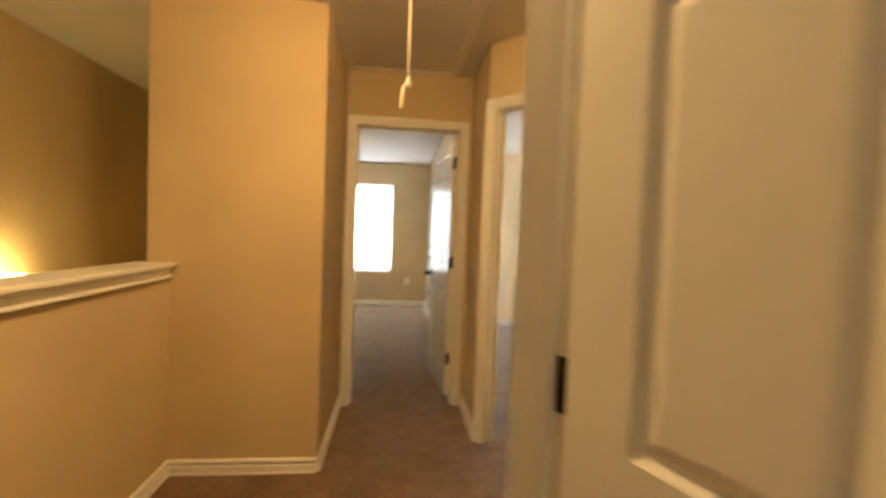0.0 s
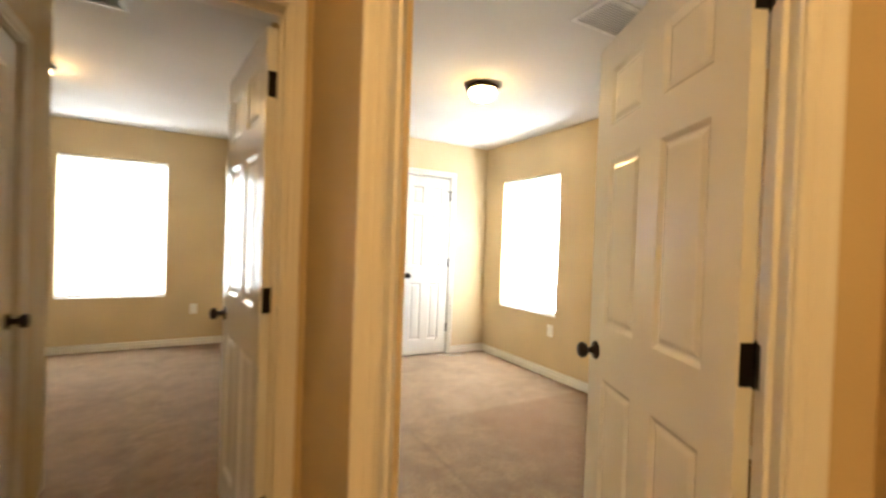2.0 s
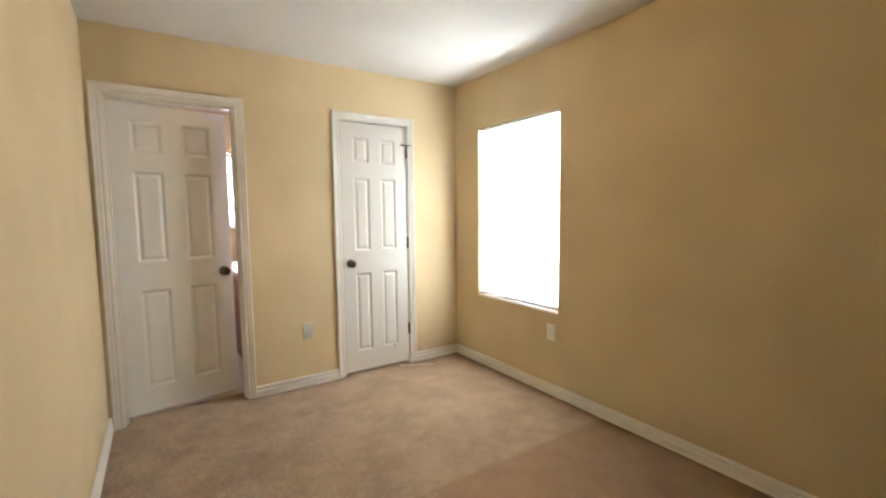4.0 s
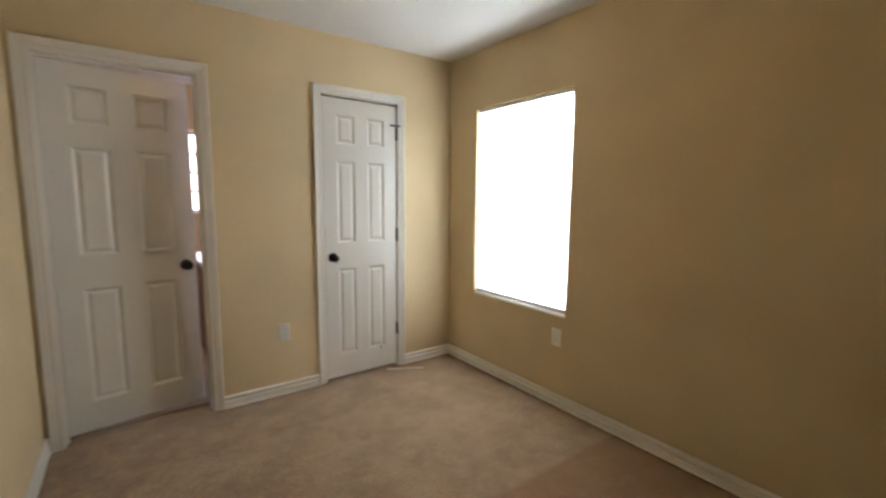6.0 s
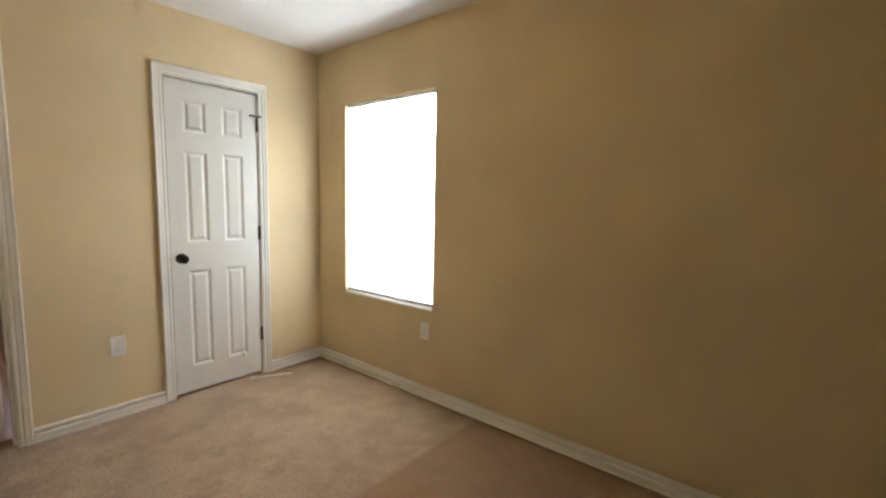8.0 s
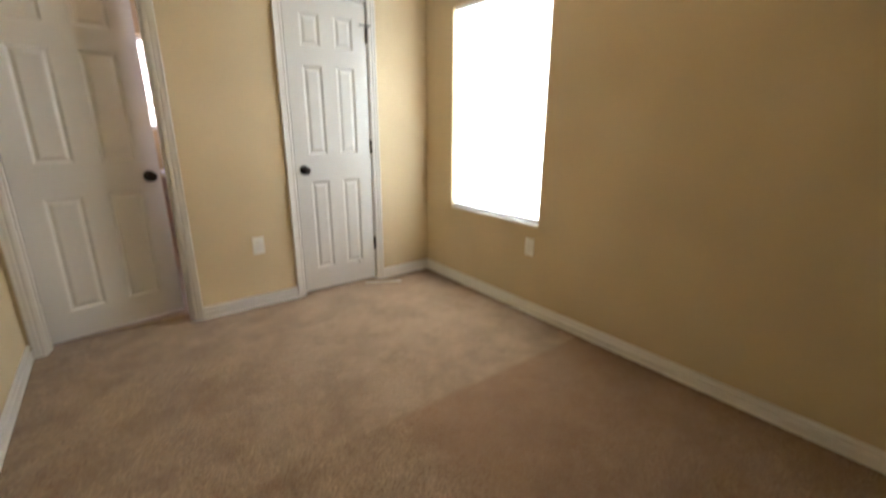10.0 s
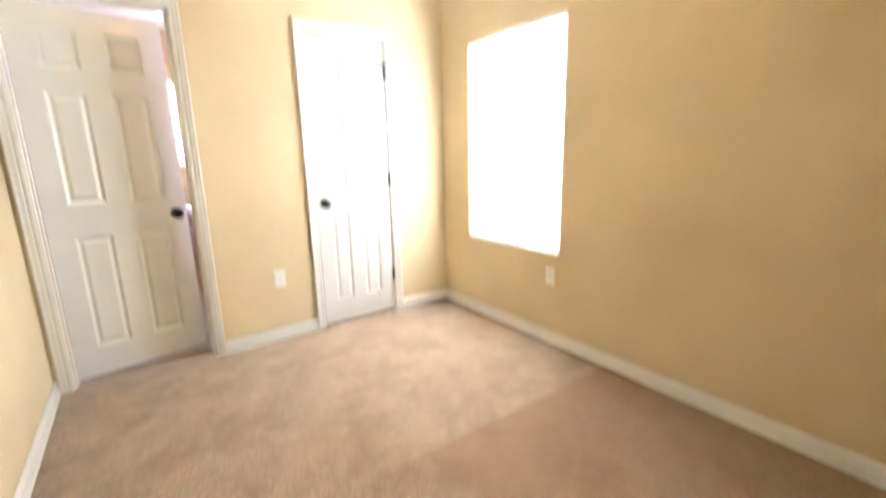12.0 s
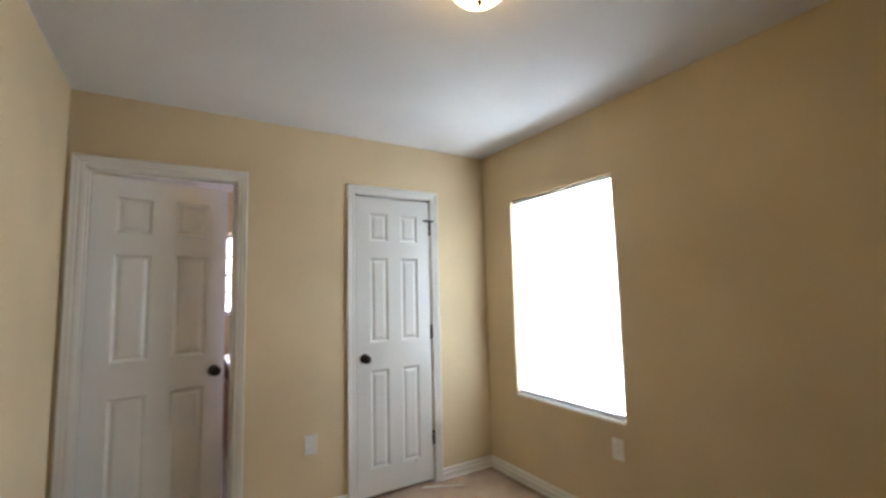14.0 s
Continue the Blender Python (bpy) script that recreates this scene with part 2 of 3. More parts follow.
def doorway_trim(name, m, u0, u1, h, thick, stop=None, front=True, back=True):
    """Jambs, stops and mitred casings of a doorway in a wall's frame (seen face y = 0, body to y = thick)."""
    top = thing(name, m, "white painted door jamb and moulded casing", "door frame", kind="structure")
    j = 0.019
    part("jamb", box(bmesh.new(), u0 - j, u0, -0.001, thick + 0.001, 0, h + j), TRIM, top)
    part("jamb", box(bmesh.new(), u1, u1 + j, -0.001, thick + 0.001, 0, h + j), TRIM, top)
    part("head_jamb", box(bmesh.new(), u0, u1, -0.001, thick + 0.001, h, h + j), TRIM, top)
    if stop is not None:
        part("door_stop", box(bmesh.new(), u0, u0 + 0.011, stop, stop + 0.032, 0, h - 0.011, 0.002), TRIM, top)
        part("door_stop", box(bmesh.new(), u1 - 0.011, u1, stop, stop + 0.032, 0, h - 0.011, 0.002), TRIM, top)
        part("door_stop", box(bmesh.new(), u0, u1, stop, stop + 0.032, h - 0.011, h, 0.002), TRIM, top)
    r = 0.005
    for on, y, s in ((front, -0.002, -1), (back, thick + 0.002, 1)):
        if not on:
            continue
        part("casing", strip(bmesh.new(), [[(u0 - r - w, y + s * d, z + (r + w if z else 0)) for w, d in CASING] for z in (0, h)]), TRIM, top)
        part("casing", strip(bmesh.new(), [[(u1 + r + w, y + s * d, z + (r + w if z else 0)) for w, d in CASING] for z in (0, h)]), TRIM, top)
        part("head_casing", strip(bmesh.new(), [[(u + q * (r + w), y + s * d, h + r + w) for w, d in CASING] for u, q in ((u0, -1), (u1, 1))]), TRIM, top)
    return top


def panel_mesh(w, h, t):
    """A moulded panel: slopes in from the frame, a flat valley and a raised field, on both faces."""
    bm = bmesh.new()
    for s in (-1, 1):
        loops = []
        for inset, deep in ((0, 0.0), (0.004, 0.002), (0.014, 0.009), (0.02, 0.0095), (0.034, 0.0035), (0.04, 0.0028)):
            a, b, y = w / 2 - inset, h / 2 - inset, s * (t / 2 - deep)
            loops.append([bm.verts.new(p) for p in ((-a, y, -b), (a, y, -b), (a, y, b), (-a, y, b))])
        for p, q in zip(loops, loops[1:]):
            for k in range(4):
                bm.faces.new((p[k], p[(k + 1) % 4], q[(k + 1) % 4], q[k]))
        bm.faces.new(loops[-1])
    return bm


KNOB = ((0.0, 0.0), (0.033, 0.0), (0.033, 0.004), (0.028, 0.009), (0.014, 0.011), (0.0115, 0.028), (0.015, 0.034), (0.024, 0.038), (0.0285, 0.048), (0.0285, 0.055), (0.024, 0.063), (0.012, 0.067), (0.0, 0.0675))


def panel_door(name, m, w, label, flip=1, h=2.025, knob_z=0.915, swing=0.0):
    """A six-panel door on hinges at its origin. It spans x 0 to w; its body lies at y 0 to 35 mm times flip."""
    t = 0.035
    top = thing(name, m, label, "door", kind="structure")
    y0, y1 = (0, t) if flip > 0 else (-t, 0)
    stile, mid, z0 = min(0.114, w * 0.18), min(0.112, w * 0.17), 0.02
    rows = ((0.185, 0.83), (1.015, 1.597), (1.715, 1.915))
    pw = (w - 2 * stile - mid) / 2
    bm = bmesh.new()
    box(bm, 0.003, stile, y0, y1, z0, h), box(bm, w - stile, w - 0.003, y0, y1, z0, h)
    zs = [z0, *[z for r in rows for z in r], h]
    for a, b in zip(zs[0::2], zs[1::2]):
        box(bm, stile, w - stile, y0, y1, a, b)
    for a, b in rows:
        box(bm, stile + pw, stile + pw + mid, y0, y1, a, b)
    bmesh.ops.remove_doubles(bm, verts=bm.verts, dist=1e-5)
    part("leaf", bm, DOOR, top)
    for a, b in rows:
        me = mesh_of("panel", panel_mesh(pw, b - a, t), DOOR)
        for x in (stile + pw / 2, w - stile - pw / 2):
            ob = new("panel", me)
            ob.parent = top
            ob.matrix_local = pose(x, (y0 + y1) / 2, (a + b) / 2)
    me = mesh_of("knob", lathe(bmesh.new(), KNOB), BRONZE)
    for y, rx in ((y1, -90), (y0, 90)):
        ob = new("knob", me)
        ob.parent, ob["label"] = top, "dark bronze round knob"
        ob.matrix_local = pose(w - 0.062, y, knob_z, rx, 0, 0)
    part("latch_plate", box(bmesh.new(), w - 0.0035, w - 0.0015, (y0 + y1) / 2 - 0.0125, (y0 + y1) / 2 + 0.0125, knob_z - 0.028, knob_z + 0.028), BRONZE, top)
    for z in (0.31, 1.06, 1.825):
        bm = bmesh.new()
        lathe(bm, ((0.0, -0.05), (0.006, -0.05), (0.0085, -0.046), (0.0085, 0.046), (0.006, 0.05), (0.0, 0.05)), 12)
        yb = -0.006 * flip
        bmesh.ops.translate(bm, verts=bm.verts, vec=(0, yb, 0))
        box(bm, 0.0, 0.0028, min(yb, 0.03 * flip), max(yb, 0.03 * flip), -0.045, 0.045)
        if swing:
            n0 = len(bm.verts)
            box(bm, -0.0028, 0.0, min(yb, 0.042 * flip), max(yb, 0.042 * flip), -0.045, 0.045)
            bm.verts.ensure_lookup_table()
            bmesh.ops.rotate(bm, verts=bm.verts[n0:], cent=(0, 0, 0), matrix=Matrix.Rotation(radians(-swing), 3, "Z"))
        part("hinge", bm, BRONZE, top, "dark bronze hinge", pose(0, 0, z))
    return top


def flush_lamp(m, mat, label, r=0.12):
    top = thing("ceiling_lamp", m, label, "lamp")
    s = r / 0.12
    def turned(profile, steps):
        return lathe(bmesh.new(), [(a * s, z) for a, z in profile], steps)

    part("pan", turned(((0.0, -0.0005), (0.092, -0.0005), (0.1, -0.004), (0.116, -0.014), (0.12, -0.02), (0.12, -0.03), (0.113, -0.037), (0.0, -0.037)), 40), BRONZE, top, "dark bronze rim")
    shade = part("shade", turned(((0.0, -0.0375), (0.099, -0.0375), (0.1, -0.05), (0.095, -0.073), (0.081, -0.094), (0.059, -0.108), (0.034, -0.116), (0.0, -0.118)), 40), mat, top, "lit frosted glass bowl")
    part("finial", turned(((0.0, -0.117), (0.012, -0.117), (0.013, -0.121), (0.006, -0.125), (0.008, -0.132), (0.0, -0.137)), 14), BRONZE, shade, "dark bronze finial")
    return top


def wall_plate(m, kind_of="outlet"):
    """A cover plate on a wall whose face is y = 0, the room on the -y side."""
    top = thing(kind_of, m, "white plastic outlet cover plate on a tan wall", "outlet", "wall outlets")
    plate = part("plate", box(bmesh.new(), -0.037, 0.037, -0.006, -0.0005, -0.058, 0.058, 0.002), PLATE, top)
    insert = part("insert", box(bmesh.new(), -0.0165, 0.0165, -0.0085, -0.004, -0.0335, 0.0335, 0.001), PLATE, top)
    for z in (-0.019, 0.019):
        for x in (-0.006, 0.006):
            part("slot", box(bmesh.new(), x - 0.0008, x + 0.0008, -0.0088, -0.0084, z - 0.003, z + 0.004), SLOT, insert)
    for z in (-0.048, 0.048):
        part("screw", lathe(bmesh.new(), ((0.0, 0.0), (0.003, 0.0), (0.003, 0.001), (0.0, 0.0012)), 8, pose(0, -0.006, z, 90)), PLATE, plate)
    return top


def window_unit(name, m, w, z0, z1, thick, blind=True, lites=(1, 2), label="white vinyl window in a drywall opening"):
    """A window in a wall's frame: seen face y = 0, body to y = thick, opening x 0 to w."""
    top = thing(name, m, label, "window", kind="structure")
    y0, y1, f = thick - 0.075, thick - 0.02, 0.045
    bm = bmesh.new()
    box(bm, 0, f, y0, y1, z0, z1), box(bm, w - f, w, y0, y1, z0, z1)
    box(bm, f, w - f, y0, y1, z0, z0 + f), box(bm, f, w - f, y0, y1, z1 - f, z1)
    part("window_frame", bm, VINYL, top)
    nx, nz = lites
    for k in range(1, nz):
        z = z0 + f + (z1 - z0 - 2 * f) * k / nz
        part("rail", box(bmesh.new(), f, w - f, y0 + 0.012, y1 - 0.005, z - 0.014, z + 0.014, 0.003), VINYL, top)
    for k in range(1, nx):
        x = f + (w - 2 * f) * k / nx
        part("mullion", box(bmesh.new(), x - 0.01, x + 0.01, y0 + 0.014, y1 - 0.007, z0 + f, z1 - f, 0.003), VINYL, top)
    g = part("pane", box(bmesh.new(), f - 0.004, w - f + 0.004, y0 + 0.03, y0 + 0.034, z0 + f - 0.004, z1 - f + 0.004), GLASS, top)
    g.visible_shadow = False
    part("window_sill", box(bmesh.new(), 0.001, w - 0.001, -0.004, y0, z0 + 0.001, z0 + 0.014, 0.003), TRIM, top)
    if blind:
        b = thing("window_blind", m, "closed white mini blind glowing with daylight", "blind", "window blinds")
        yb = 0.03
        part("headrail", box(bmesh.new(), 0.008, w - 0.008, yb - 0.013, yb + 0.013, z1 - 0.03, z1 - 0.003, 0.003), VINYL, b)
        part("bottom_rail", box(bmesh.new(), 0.012, w - 0.012, yb - 0.014, yb + 0.014, z0 + 0.02, z0 + 0.046, 0.004), RAIL, b)
        bm = bmesh.new()
        pts = [(-0.0125, -0.0006), (-0.006, 0.001), (0.0, 0.0016), (0.006, 0.001), (0.0125, -0.0006)]
        rows = [[bm.verts.new((x, y, z)) for y, z in pts] for x in (0.012, w - 0.012)]
        for k in range(4):
            bm.faces.new((rows[0][k], rows[0][k + 1], rows[1][k + 1], rows[1][k]))
        me = mesh_of("slat", bm, SLAT)
        n = int((z1 - z0 - 0.085) / 0.0205)
        for k in range(n):
            ob = new("slat", me)
            ob.parent = b
            ob.matrix_local = pose(0, yb, z0 + 0.058 + k * 0.0205, 100 + random.uniform(-1.5, 1.5), 0, random.uniform(-0.06, 0.06))
        for x in (0.13, w - 0.13):
            part("ladder_cord", lathe(bmesh.new(), ((0.0, z0 + 0.03), (0.0008, z0 + 0.03), (0.0008, z1 - 0.02), (0.0, z1 - 0.02)), 6, pose(x, yb - 0.012, 0)), CORD, b)
        part("tilt_wand", lathe(bmesh.new(), ((0.0, z1 - 0.75), (0.004, z1 - 0.745), (0.004, z1 - 0.04), (0.0, z1 - 0.03)), 8, pose(0.07, yb - 0.017, 0)), VINYL, b)
    return top


# ---- the large structure ----
H, T = 2.44, 0.115
XB, XW, YF = 0.875, 3.5, 6.07          # bedroom: left face, window face, far face
XH, HL = 0.765, -0.146                 # hall: right and left faces
YD, TD = 3.236, 0.135                  # far door wall
S = math.sqrt(0.5)
A0 = (XH, 2.68)                        # start of the slanting wall with the bedroom door


def slant(u):
    return (A0[0] + S * u, A0[1] - S * u)


def slab(name, x0, x1, y0, y1, z0, z1, mat, label, category):
    return tagged(part(name, box(bmesh.new(), x0, x1, y0, y1, z0, z1), mat), label, category, kind="structure")


slab("floor", -0.94, 3.7, -2.6, 7.9, -0.2, 0.0, CARPET, "beige cut-pile carpet with blotchy worn pile", "carpet")
slab("floor_west", -3.0, -0.95, 4.42, 7.9, -0.2, 0.0, CARPET, "beige cut-pile carpet", "carpet")
slab("floor_stair", -2.2, -0.95, -2.6, 4.42, -2.8, -2.6, CARPET, "beige carpet at the foot of the stairwell", "carpet")
slab("floor_bath", 0.7, 3.2, 6.195, 8.6, 0.0, 0.006, TILE, "brown bathroom floor", "floor")
slab("ceiling", -3.0, 3.7, -2.6, 8.6, H, H + 0.15, CEIL, "white textured ceiling", "ceiling")

# bedroom
WIN_Y0, WIN_Y1, WIN_Z0, WIN_Z1 = 4.842, 5.735, 0.592, 2.018
BX0, BX1, CX0, CX1, DH = 0.956, 1.658, 2.401, 2.988, 2.04
j = 0.019
wall("wall_north", (XB - 0.11, YF), (XW + 0.15, YF), T, ((BX0 - j - XB + 0.11, BX1 + j - XB + 0.11, 0, DH + j), (CX0 - j - XB + 0.11, CX1 + j - XB + 0.11, 0, DH + j)))
wall("wall_east", (XW, YF), (XW, 1.4), 0.15, ((YF - WIN_Y1, YF - WIN_Y0, WIN_Z0, WIN_Z1),))
slab("wall_west", XH, XB, 2.68, YF, 0, H, WALL, "tan painted drywall wall between hall and bedroom", "wall")
wall("wall_west_2", (XH, 7.7), (XH, YF + T), 0.1095, ((7.7 - 6.97, 7.7 - 6.29, 0, DH + j),))
wall("wall_south", (XW, 1.6), (1.86, 1.6), T)
# slanting wall, seen from the hall side
EU0, EU1, EL = 0.056, 0.826, 1.75
m_slant, _ = along(slant(0), slant(EL))
bm = bmesh.new()
for a, b, z in ((0, EU0 - j, 0), (EU0 - j, EU1 + j, DH + j), (EU1 + j, EL, 0)):
    box(bm, a, b, 0, T, z, H)
ob = part("wall_slant", bm, WALL)
ob.matrix_world = m_slant
tagged(ob, "tan painted drywall wall set at an angle", "wall", kind="structure")
# hall
slab("wall_block", -1.0, HL, 2.365, YD + TD, -2.6, H, WALL, "tan painted drywall wall block beside the stairwell", "wall")
FX0, FX1 = -0.075, 0.677
wall("wall_hall_north", (HL, YD), (XH, YD), TD, ((FX0 - j - HL, FX1 + j - HL, 0, DH + j),))
m_c, l_c = along((1.444, 2.001), (0.55, 1.107))
ob = part("wall_corner", box(bmesh.new(), 0, l_c, 0, 0.1, 0, H), WALL)
ob.matrix_world = m_c
tagged(ob, "tan painted drywall wall set at an angle", "wall", kind="structure")
slab("wall_hall_east", 0.55, 0.69, 0.86, 1.107, 0, H, WALL, "tan painted drywall wall", "wall")
P = (0.53, 0.70)                       # hinge side of the slanting doorway at the start
NW, NB = 0.81, 2.0
m_p, l_p = along((P[0] - NB * S, P[1] - NB * S), (P[0] + 1.0 * S, P[1] + 1.0 * S))
wall("wall_entry", (P[0] - NB * S, P[1] - NB * S), (P[0] + 1.0 * S, P[1] + 1.0 * S), T, ((NB - NW - j, NB + j, 0, DH + j),))
slab("wall_half", -1.0, -0.893, -0.8, 2.365, -2.6, 1.03, WALL, "tan painted half wall beside the stairwell", "wall")
slab("wall_stair_west", -2.12, -2.0, -2.6, 4.44, -2.6, H, WALL, "tan painted stairwell wall", "wall")
slab("wall_stair_north", -2.0, -1.0, 4.3, 4.42, -2.6, H, WALL, "tan painted stairwell wall", "wall")
slab("wall_stair_side", -1.0, -0.95, 3.371, 4.3, -2.6, H, WALL, "tan painted stairwell wall", "wall")
# room behind the start
slab("wall_back", -2.0, 2.2, -2.6, -2.48, -2.6, H, WALL, "tan painted drywall wall", "wall")
slab("wall_back_east", 2.08, 2.2, -2.48, 1.6, 0, H, WALL, "tan painted drywall wall", "wall")
slab("wall_back_west", -0.97, -0.893, -2.48, -0.7, 0, H, WALL, "tan painted drywall wall", "wall")
# second bedroom at the hall's end
FWX0, FWX1, FWZ0, FWZ1, FY = -0.825, 0.137, 0.565, 2.08, 7.545
wall("wall_far", (-3.0, FY), (XH, FY), 0.15, ((FWX0 + 3.0, FWX1 + 3.0, FWZ0, FWZ1),))
slab("wall_far_west", -3.0, -2.88, 4.44, FY, 0, H, WALL, "tan painted drywall wall", "wall")
wall("wall_far_side", (-0.2, YD + TD), (-0.2, 4.56), T, ((0.04, 0.78, 0, DH + j),))
slab("wall_far_south", -2.88, -0.315, 4.44, 4.56, 0, H, WALL, "tan painted drywall wall", "wall")
# bathroom behind the open door
BWX0, BWX1 = 1.62, 2.25
wall("wall_bath_north", (XB, 8.2), (3.2, 8.2), 0.15, ((BWX0 - XB, BWX1 - XB, 1.16, 2.0),))
slab("wall_bath_east", 3.1, 3.2, YF + T, 8.2, 0, H, WALL, "tan painted drywall wall", "wall")
slab("wall_bath_west", 0.765, XB, 7.7, 8.35, 0, H, WALL, "tan painted drywall wall", "wall")
slab("wall_closet", 2.28, 2.33, YF + T, 7.0, 0, H, WALL, "tan painted closet wall", "wall")
slab("wall_closet_2", 2.33, 3.1, 6.95, 7.0, 0, H, WALL, "tan painted closet wall", "wall")

# half wall cap
cap = thing("half_wall_cap", Matrix(), "white painted wooden cap on the half wall", "trim", kind="structure")
part("board", box(bmesh.new(), -1.045, -0.848, -0.7, 2.363, 1.07, 1.092, 0.006), TRIM, cap)
prof = ((0, 0), (0.016, 0), (0.021, 0.004), (0.021, 0.01), (0.016, 0.014), (0.009, 0.017), (0.009, 0.04), (0.016, 0.047), (0.022, 0.056), (0, 0.056))
part("moulding", strip(bmesh.new(), [[(-0.892 + d, y, 1.012 + z) for d, z in prof] for y in (-0.7, 2.363)]), TRIM, cap)
part("moulding", strip(bmesh.new(), [[(-1.001 - d, y, 1.012 + z) for d, z in prof] for y in (-0.7, 2.363)]), TRIM, cap)

# door frames
m_n, _ = along((0, YF), (1, YF))
doorway_trim("trim_1", m_n, BX0, BX1, DH, T, stop=0.035)
doorway_trim("trim_2", m_n, CX0, CX1, DH, T, stop=0.045)
doorway_trim("trim_3", m_slant, EU0, EU1, DH, T, stop=0.04)
m_h, _ = along((0, YD), (1, YD))
doorway_trim("trim_4", m_h, FX0, FX1, DH, TD, stop=0.05)
doorway_trim("trim_5", m_p, NB - NW, NB, DH, T, stop=0.045)
m_a = along((-0.2, YD + TD), (-0.2, 4.56))[0]
doorway_trim("trim_6", m_a, 0.059, 0.761, DH, T, stop=0.045, back=False)
m_r = along((XH, 7.7), (XH, YF + T))[0]
doorway_trim("trim_7", m_r, 7.7 - 6.951, 7.7 - 6.309, DH, 0.1095, stop=0.045)

# doors
panel_door("door_1", pose(BX0 + 0.002, YF + T - 0.003, 0, 0, 0, 10.5), 0.682, "white six-panel door standing ajar into a bathroom", flip=-1, swing=10.5)
door_closet = panel_door("door_2", pose(CX1 - 0.002, YF + 0.006, 0, 0, 0, 180), CX1 - CX0 - 0.004, "closed narrow white six-panel closet door", flip=-1)
hx, hy = slant(EU1 - 0.002)
panel_door("door_3", pose(hx + S * (T + 0.002), hy + S * (T + 0.002), 0, 0, 0, 135 - 72), EU1 - EU0 - 0.006, "white six-panel bedroom door standing open", flip=1, swing=-72)
panel_door("door_4", pose(FX1 - 0.003, YD + TD + 0.002, 0, 0, 0, 96), FX1 - FX0 - 0.006, "glossy white six-panel door standing open", flip=1, swing=-84)
panel_door("door_5", pose(P[0], P[1] - 0.003, 0, 0, 0, 292), NW - 0.006, "white six-panel door standing wide open", flip=-1, swing=67)

panel_door("door_6", pose(-0.206, YD + TD + 0.061, 0, 0, 0, 90), 0.698, "closed white six-panel door with a dark knob", flip=1)
panel_door("door_7", pose(XH + 0.006, 6.949, 0, 0, 0, -90), 0.638, "closed white six-panel door with a dark knob", flip=1)

# windows
window_unit("window_1", along((XW, WIN_Y1), (XW, WIN_Y0))[0], WIN_Y1 - WIN_Y0, WIN_Z0, WIN_Z1, 0.15)
window_unit("window_2", along((FWX0, FY), (FWX1, FY))[0], FWX1 - FWX0, FWZ0, FWZ1, 0.15)
window_unit("window_3", along((BWX0, 8.2), (BWX1, 8.2))[0], BWX1 - BWX0, 1.16, 2.0, 0.15, blind=False, lites=(2, 4), label="small white window with muntin bars")

BACKDROP = glow("bright_sky", (0.95, 0.97, 1.0), 4.5)
tagged(part("backdrop", box(bmesh.new(), 0.9, 3.4, 8.9, 8.92, 0.6, 3.2), BACKDROP), "bright hazy sky outside the small window", "sky", kind="structure")

# baseboards
c = 0.064
baseboard((XB + 0.014, YF), (BX0 - c, YF)) if BX0 - c - XB > 0.03 else None
baseboard((BX1 + c, YF), (CX0 - c, YF))
baseboard((CX1 + c, YF), (XW, YF))
baseboard((XW, YF), (XW, 1.6))
baseboard((XB, 2.74), (XB, YF))
baseboard((XW, 1.6), (1.95, 1.6))
baseboard((XH, YD), (XH, 2.68))
baseboard((HL, 2.365), (HL, YD))
baseboard((-0.893, 2.365), (HL, 2.365))
baseboard((-0.893, -0.6), (-0.893, 2.365))
baseboard((1.444, 2.001), (0.55, 1.107))
baseboard((0.55, 1.107), (0.55, 0.9))
baseboard((-2.8, FY), (XH, FY))
baseboard((XH, FY), (XH, YD + TD))

# ---- things ----
flush_lamp(pose(2.215, 4.35, H), LAMP, "lit bronze-rimmed glass bowl lamp on the ceiling")
flush_lamp(pose(0.08, 1.15, H), HALL_LAMP, "lit bronze-rimmed glass bowl lamp on the hall ceiling")
flush_lamp(pose(-0.57, 5.75, H), LAMP, "lit bronze-rimmed glass bowl lamp on the ceiling")
# unseen lamp behind the start, added to brighten the near door and half wall
flush_lamp(pose(0.3, -1.2, H), BACK_FILL, "lit bronze-rimmed glass bowl lamp on the ceiling")

wall_plate(pose(2.105, YF, 0.43))
wall_plate(pose(XW, 4.9, 0.455, 0, 0, -90))
wall_plate(pose(XB, 4.35, 0.43, 0, 0, 90))
wall_plate(pose(0.42, FY, 0.42))

# ceiling vents
def ceiling_vent(m, label):
    top = thing("ceiling_vent", m, label, "vent", "ceiling vents")
    bm = bmesh.new()
    for x0, x1, y0, y1 in ((-0.17, 0.17, 0.1, 0.125), (-0.17, 0.17, -0.125, -0.1), (-0.17, -0.145, -0.1, 0.1), (0.145, 0.17, -0.1, 0.1)):
        box(bm, x0, x1, y0, y1, -0.009, -0.0005)
    part("frame", bm, PLATE, top)
    part("backing", box(bmesh.new(), -0.145, 0.145, -0.1, 0.1, -0.0015, -0.0005), SHADE, top)
    for k in range(12):
        part("slat", box(bmesh.new(), -0.145, 0.145, -0.0075, 0.0075, -0.001, 0.0005), PLATE, top, "", pose(0, -0.09 + k * 0.0164, -0.006, 22))


ceiling_vent(pose(2.22, 3.22, H), "white metal air vent set in the ceiling")
ceiling_vent(pose(-0.07, 4.42, H), "white metal air vent near the doorway")

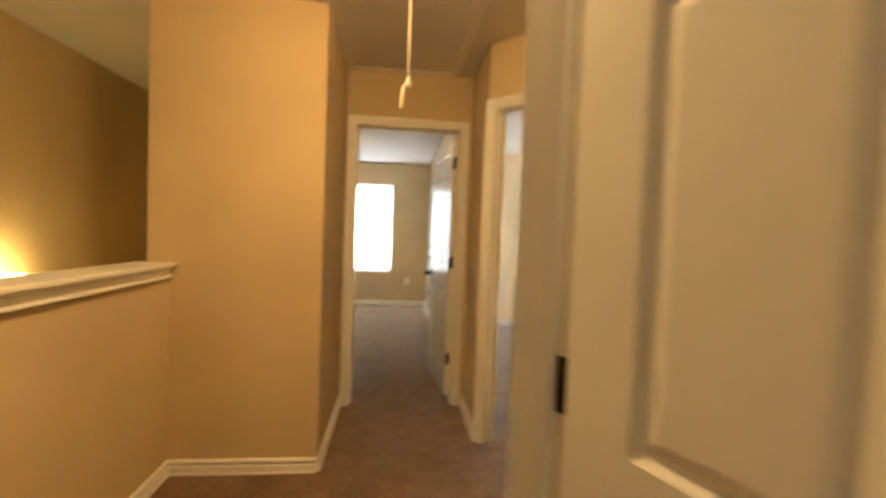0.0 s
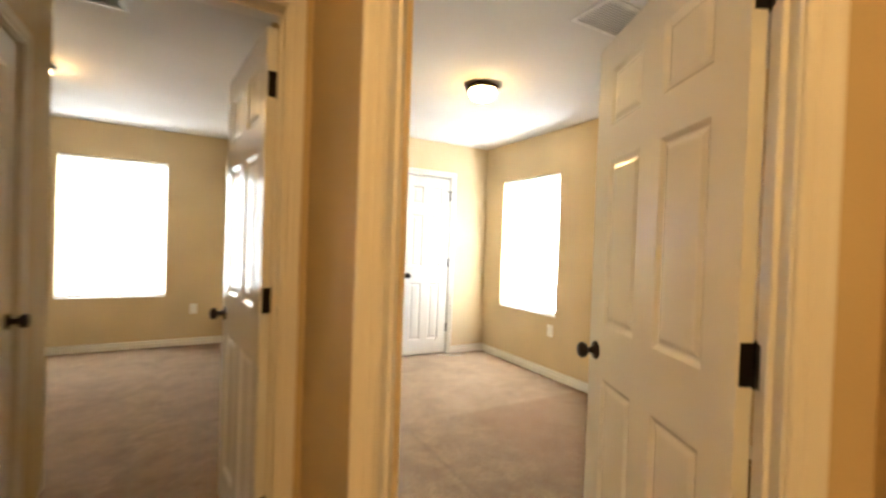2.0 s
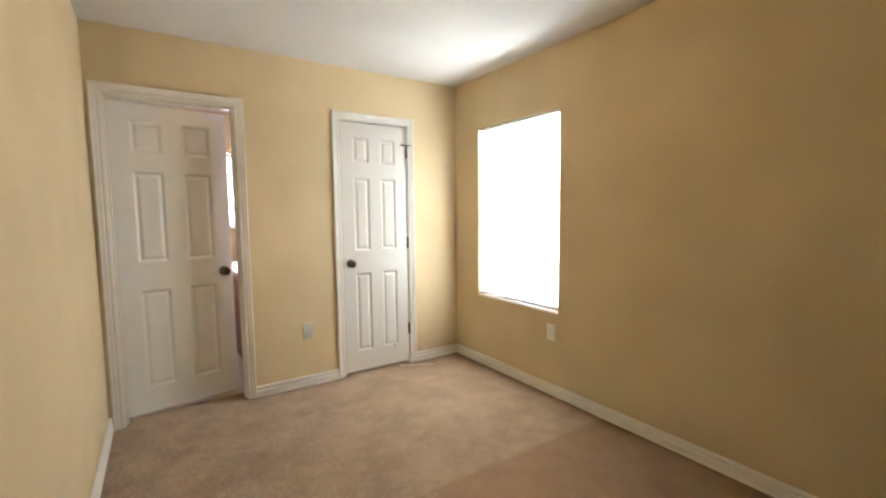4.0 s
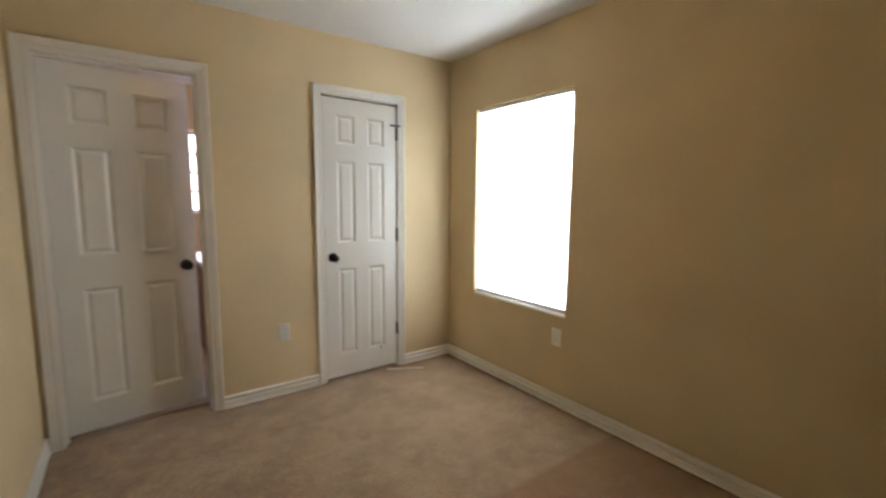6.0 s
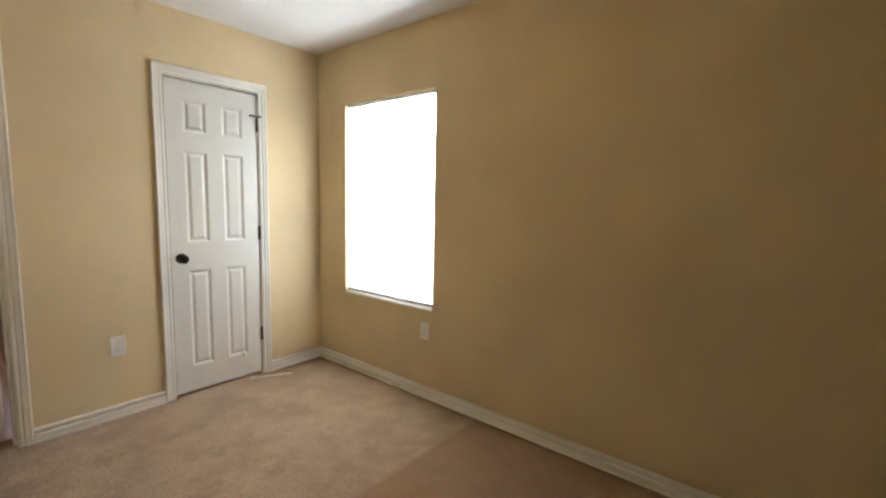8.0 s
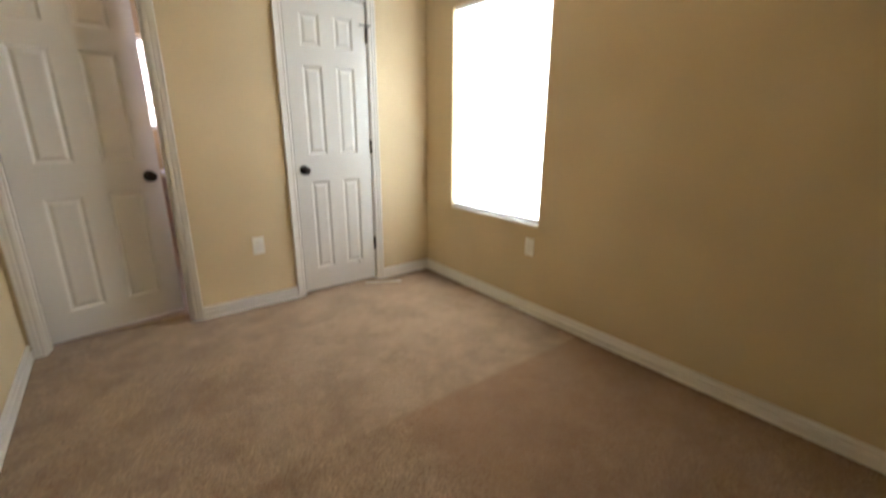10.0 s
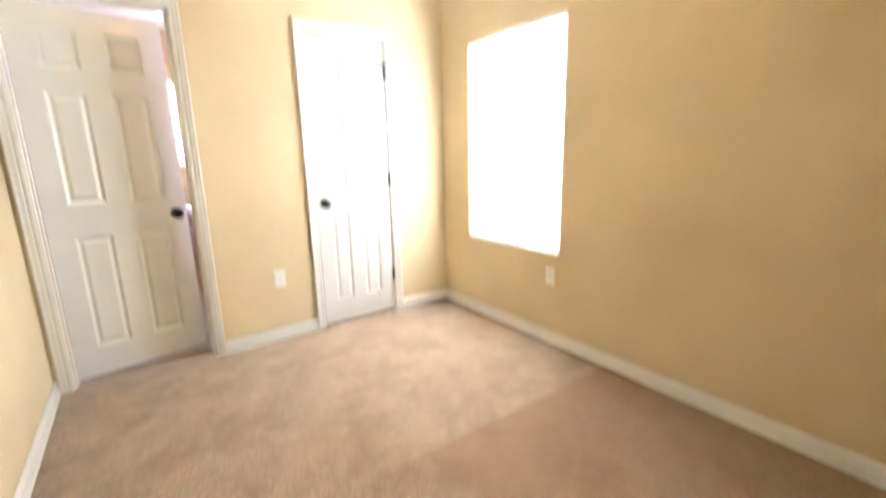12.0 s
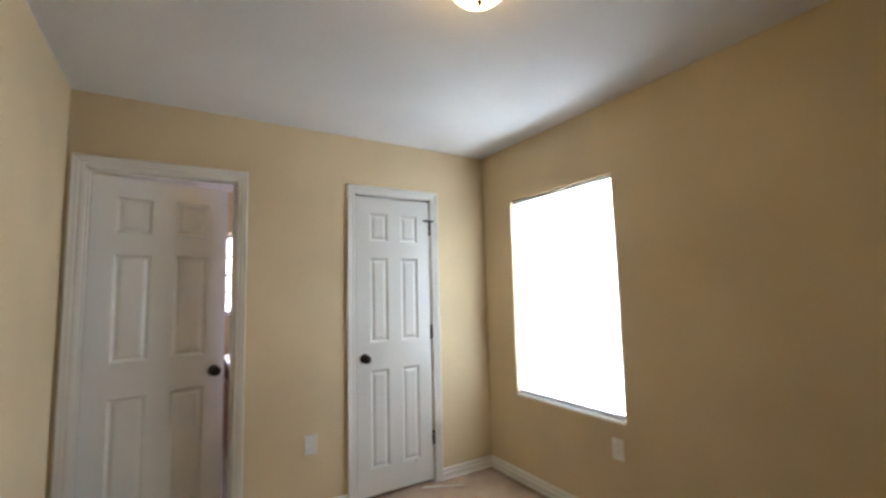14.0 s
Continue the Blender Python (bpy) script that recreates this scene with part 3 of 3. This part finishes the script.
# vanity in the bathroom, seen past the door's edge
vanity = thing("vanity_cabinet", pose(1.74, 6.72, 0.006), "reddish-brown wooden bathroom vanity with a white top", "cabinet")
part("body", box(bmesh.new(), 0.02, 0.53, 0.0, 1.1, 0.0, 0.77, 0.003), WOOD, vanity)
part("top", box(bmesh.new(), 0.0, 0.535, -0.015, 1.115, 0.771, 0.81, 0.006), PLATE, vanity, "white vanity top")
for y in (0.03, 0.56):
    leaf = part("door", box(bmesh.new(), 0.002, 0.019, y, y + 0.51, 0.1, 0.74, 0.003), WOOD, vanity)
    part("knob", lathe(bmesh.new(), ((0.0, 0.0), (0.006, 0.0), (0.006, 0.012), (0.013, 0.018), (0.013, 0.024), (0.0, 0.027)), 14, pose(0.002, y + 0.45 if y < 0.1 else y + 0.06, 0.66, 0, -90)), BRASS, leaf, "dull metal knob")

# attic hatch with its pull cord
hatch = thing("attic_hatch", pose(0.247, 2.47, H), "white attic stair hatch with trim in the hall ceiling", "hatch")
HW, HLn = 0.345, 0.71
part("panel", box(bmesh.new(), -HW, HW, -HLn, HLn, -0.012, -0.001, 0.002), CEIL, hatch)
for x0, x1, y0, y1 in ((-HW - 0.05, -HW, -HLn - 0.05, HLn + 0.05), (HW, HW + 0.05, -HLn - 0.05, HLn + 0.05), (-HW, HW, HLn, HLn + 0.05), (-HW, HW, -HLn - 0.05, -HLn)):
    part("trim_board", box(bmesh.new(), x0, x1, y0, y1, -0.02, -0.0005, 0.004), TRIM, hatch)
cord = thing("pull_cord", pose(0.262, 1.878, H), "white pull cord with a small bell-shaped grip", "cord")
part("cord", lathe(bmesh.new(), ((0.0, -0.012), (0.004, -0.012), (0.004, -0.53), (0.0, -0.53)), 8), CORD, cord)
part("grip", lathe(bmesh.new(), ((0.0, -0.515), (0.006, -0.515), (0.009, -0.53), (0.016, -0.548), (0.014, -0.553), (0.0, -0.553)), 14), PLATE, cord)
part("tail", lathe(bmesh.new(), ((0.0, -0.552), (0.005, -0.552), (0.0065, -0.64), (0.0, -0.642)), 8, pose(0, 0, 0, 0, 2)), CORD, cord)

# wall lamp in the stairwell
sconce = thing("wall_lamp", pose(-2.0, 2.72, 0.875), "lit frosted glass uplight on the stairwell wall", "lamp")
part("back_plate", box(bmesh.new(), 0.0005, 0.018, -0.05, 0.05, -0.11, 0.05, 0.004), BRONZE, sconce)
part("arm", box(bmesh.new(), 0.018, 0.085, -0.012, 0.012, -0.07, -0.05, 0.004), BRONZE, sconce)
part("shade", lathe(bmesh.new(), ((0.0, -0.06), (0.025, -0.06), (0.045, -0.03), (0.06, 0.02), (0.068, 0.085), (0.064, 0.085), (0.0, 0.03)), 28, pose(0.09, 0, 0)), SCONCE, sconce, "lit frosted glass bowl")


# hinge-pin stop on the closet door
part("hinge_pin_stop", box(bmesh.new(), -0.03, 0.055, -0.006, 0.006, -0.006, 0.006, 0.002), BRONZE, door_closet, "dark bronze hinge-pin stop", pose(0.004, 0.02, 1.882))
# added white piece that stands in for a patch of sun on the door
bm = box(bmesh.new(), -0.008, 0.008, 0, 0.012, -0.02, 0.012, 0.003)
box(bm, 0.002, 0.022, 0, 0.01, 0.008, 0.02, 0.003)
part("sun_patch", bm, PLATE, door_closet, "small white piece standing in for a patch of sun", pose(0.135, 0.0005, 0.185))

# thin white strip modelled as a streak of sun on the carpet by the closet
bm = bmesh.new()
pts = [Vector((2.87 + 0.25 * k / 14, 6.03 - 0.13 * k / 14 + 0.006 * math.sin(k * 1.3), 0.005)) for k in range(15)]
strip(bm, [[p + Vector((0, 0.004 * math.cos(a), 0.004 * math.sin(a))) for a in (0, 1.05, 2.1, 3.14, 4.2, 5.24)] for p in pts])
tagged(part("sun_streak", bm, CORD), "thin white strip on the carpet standing in for a streak of sun", "cord")
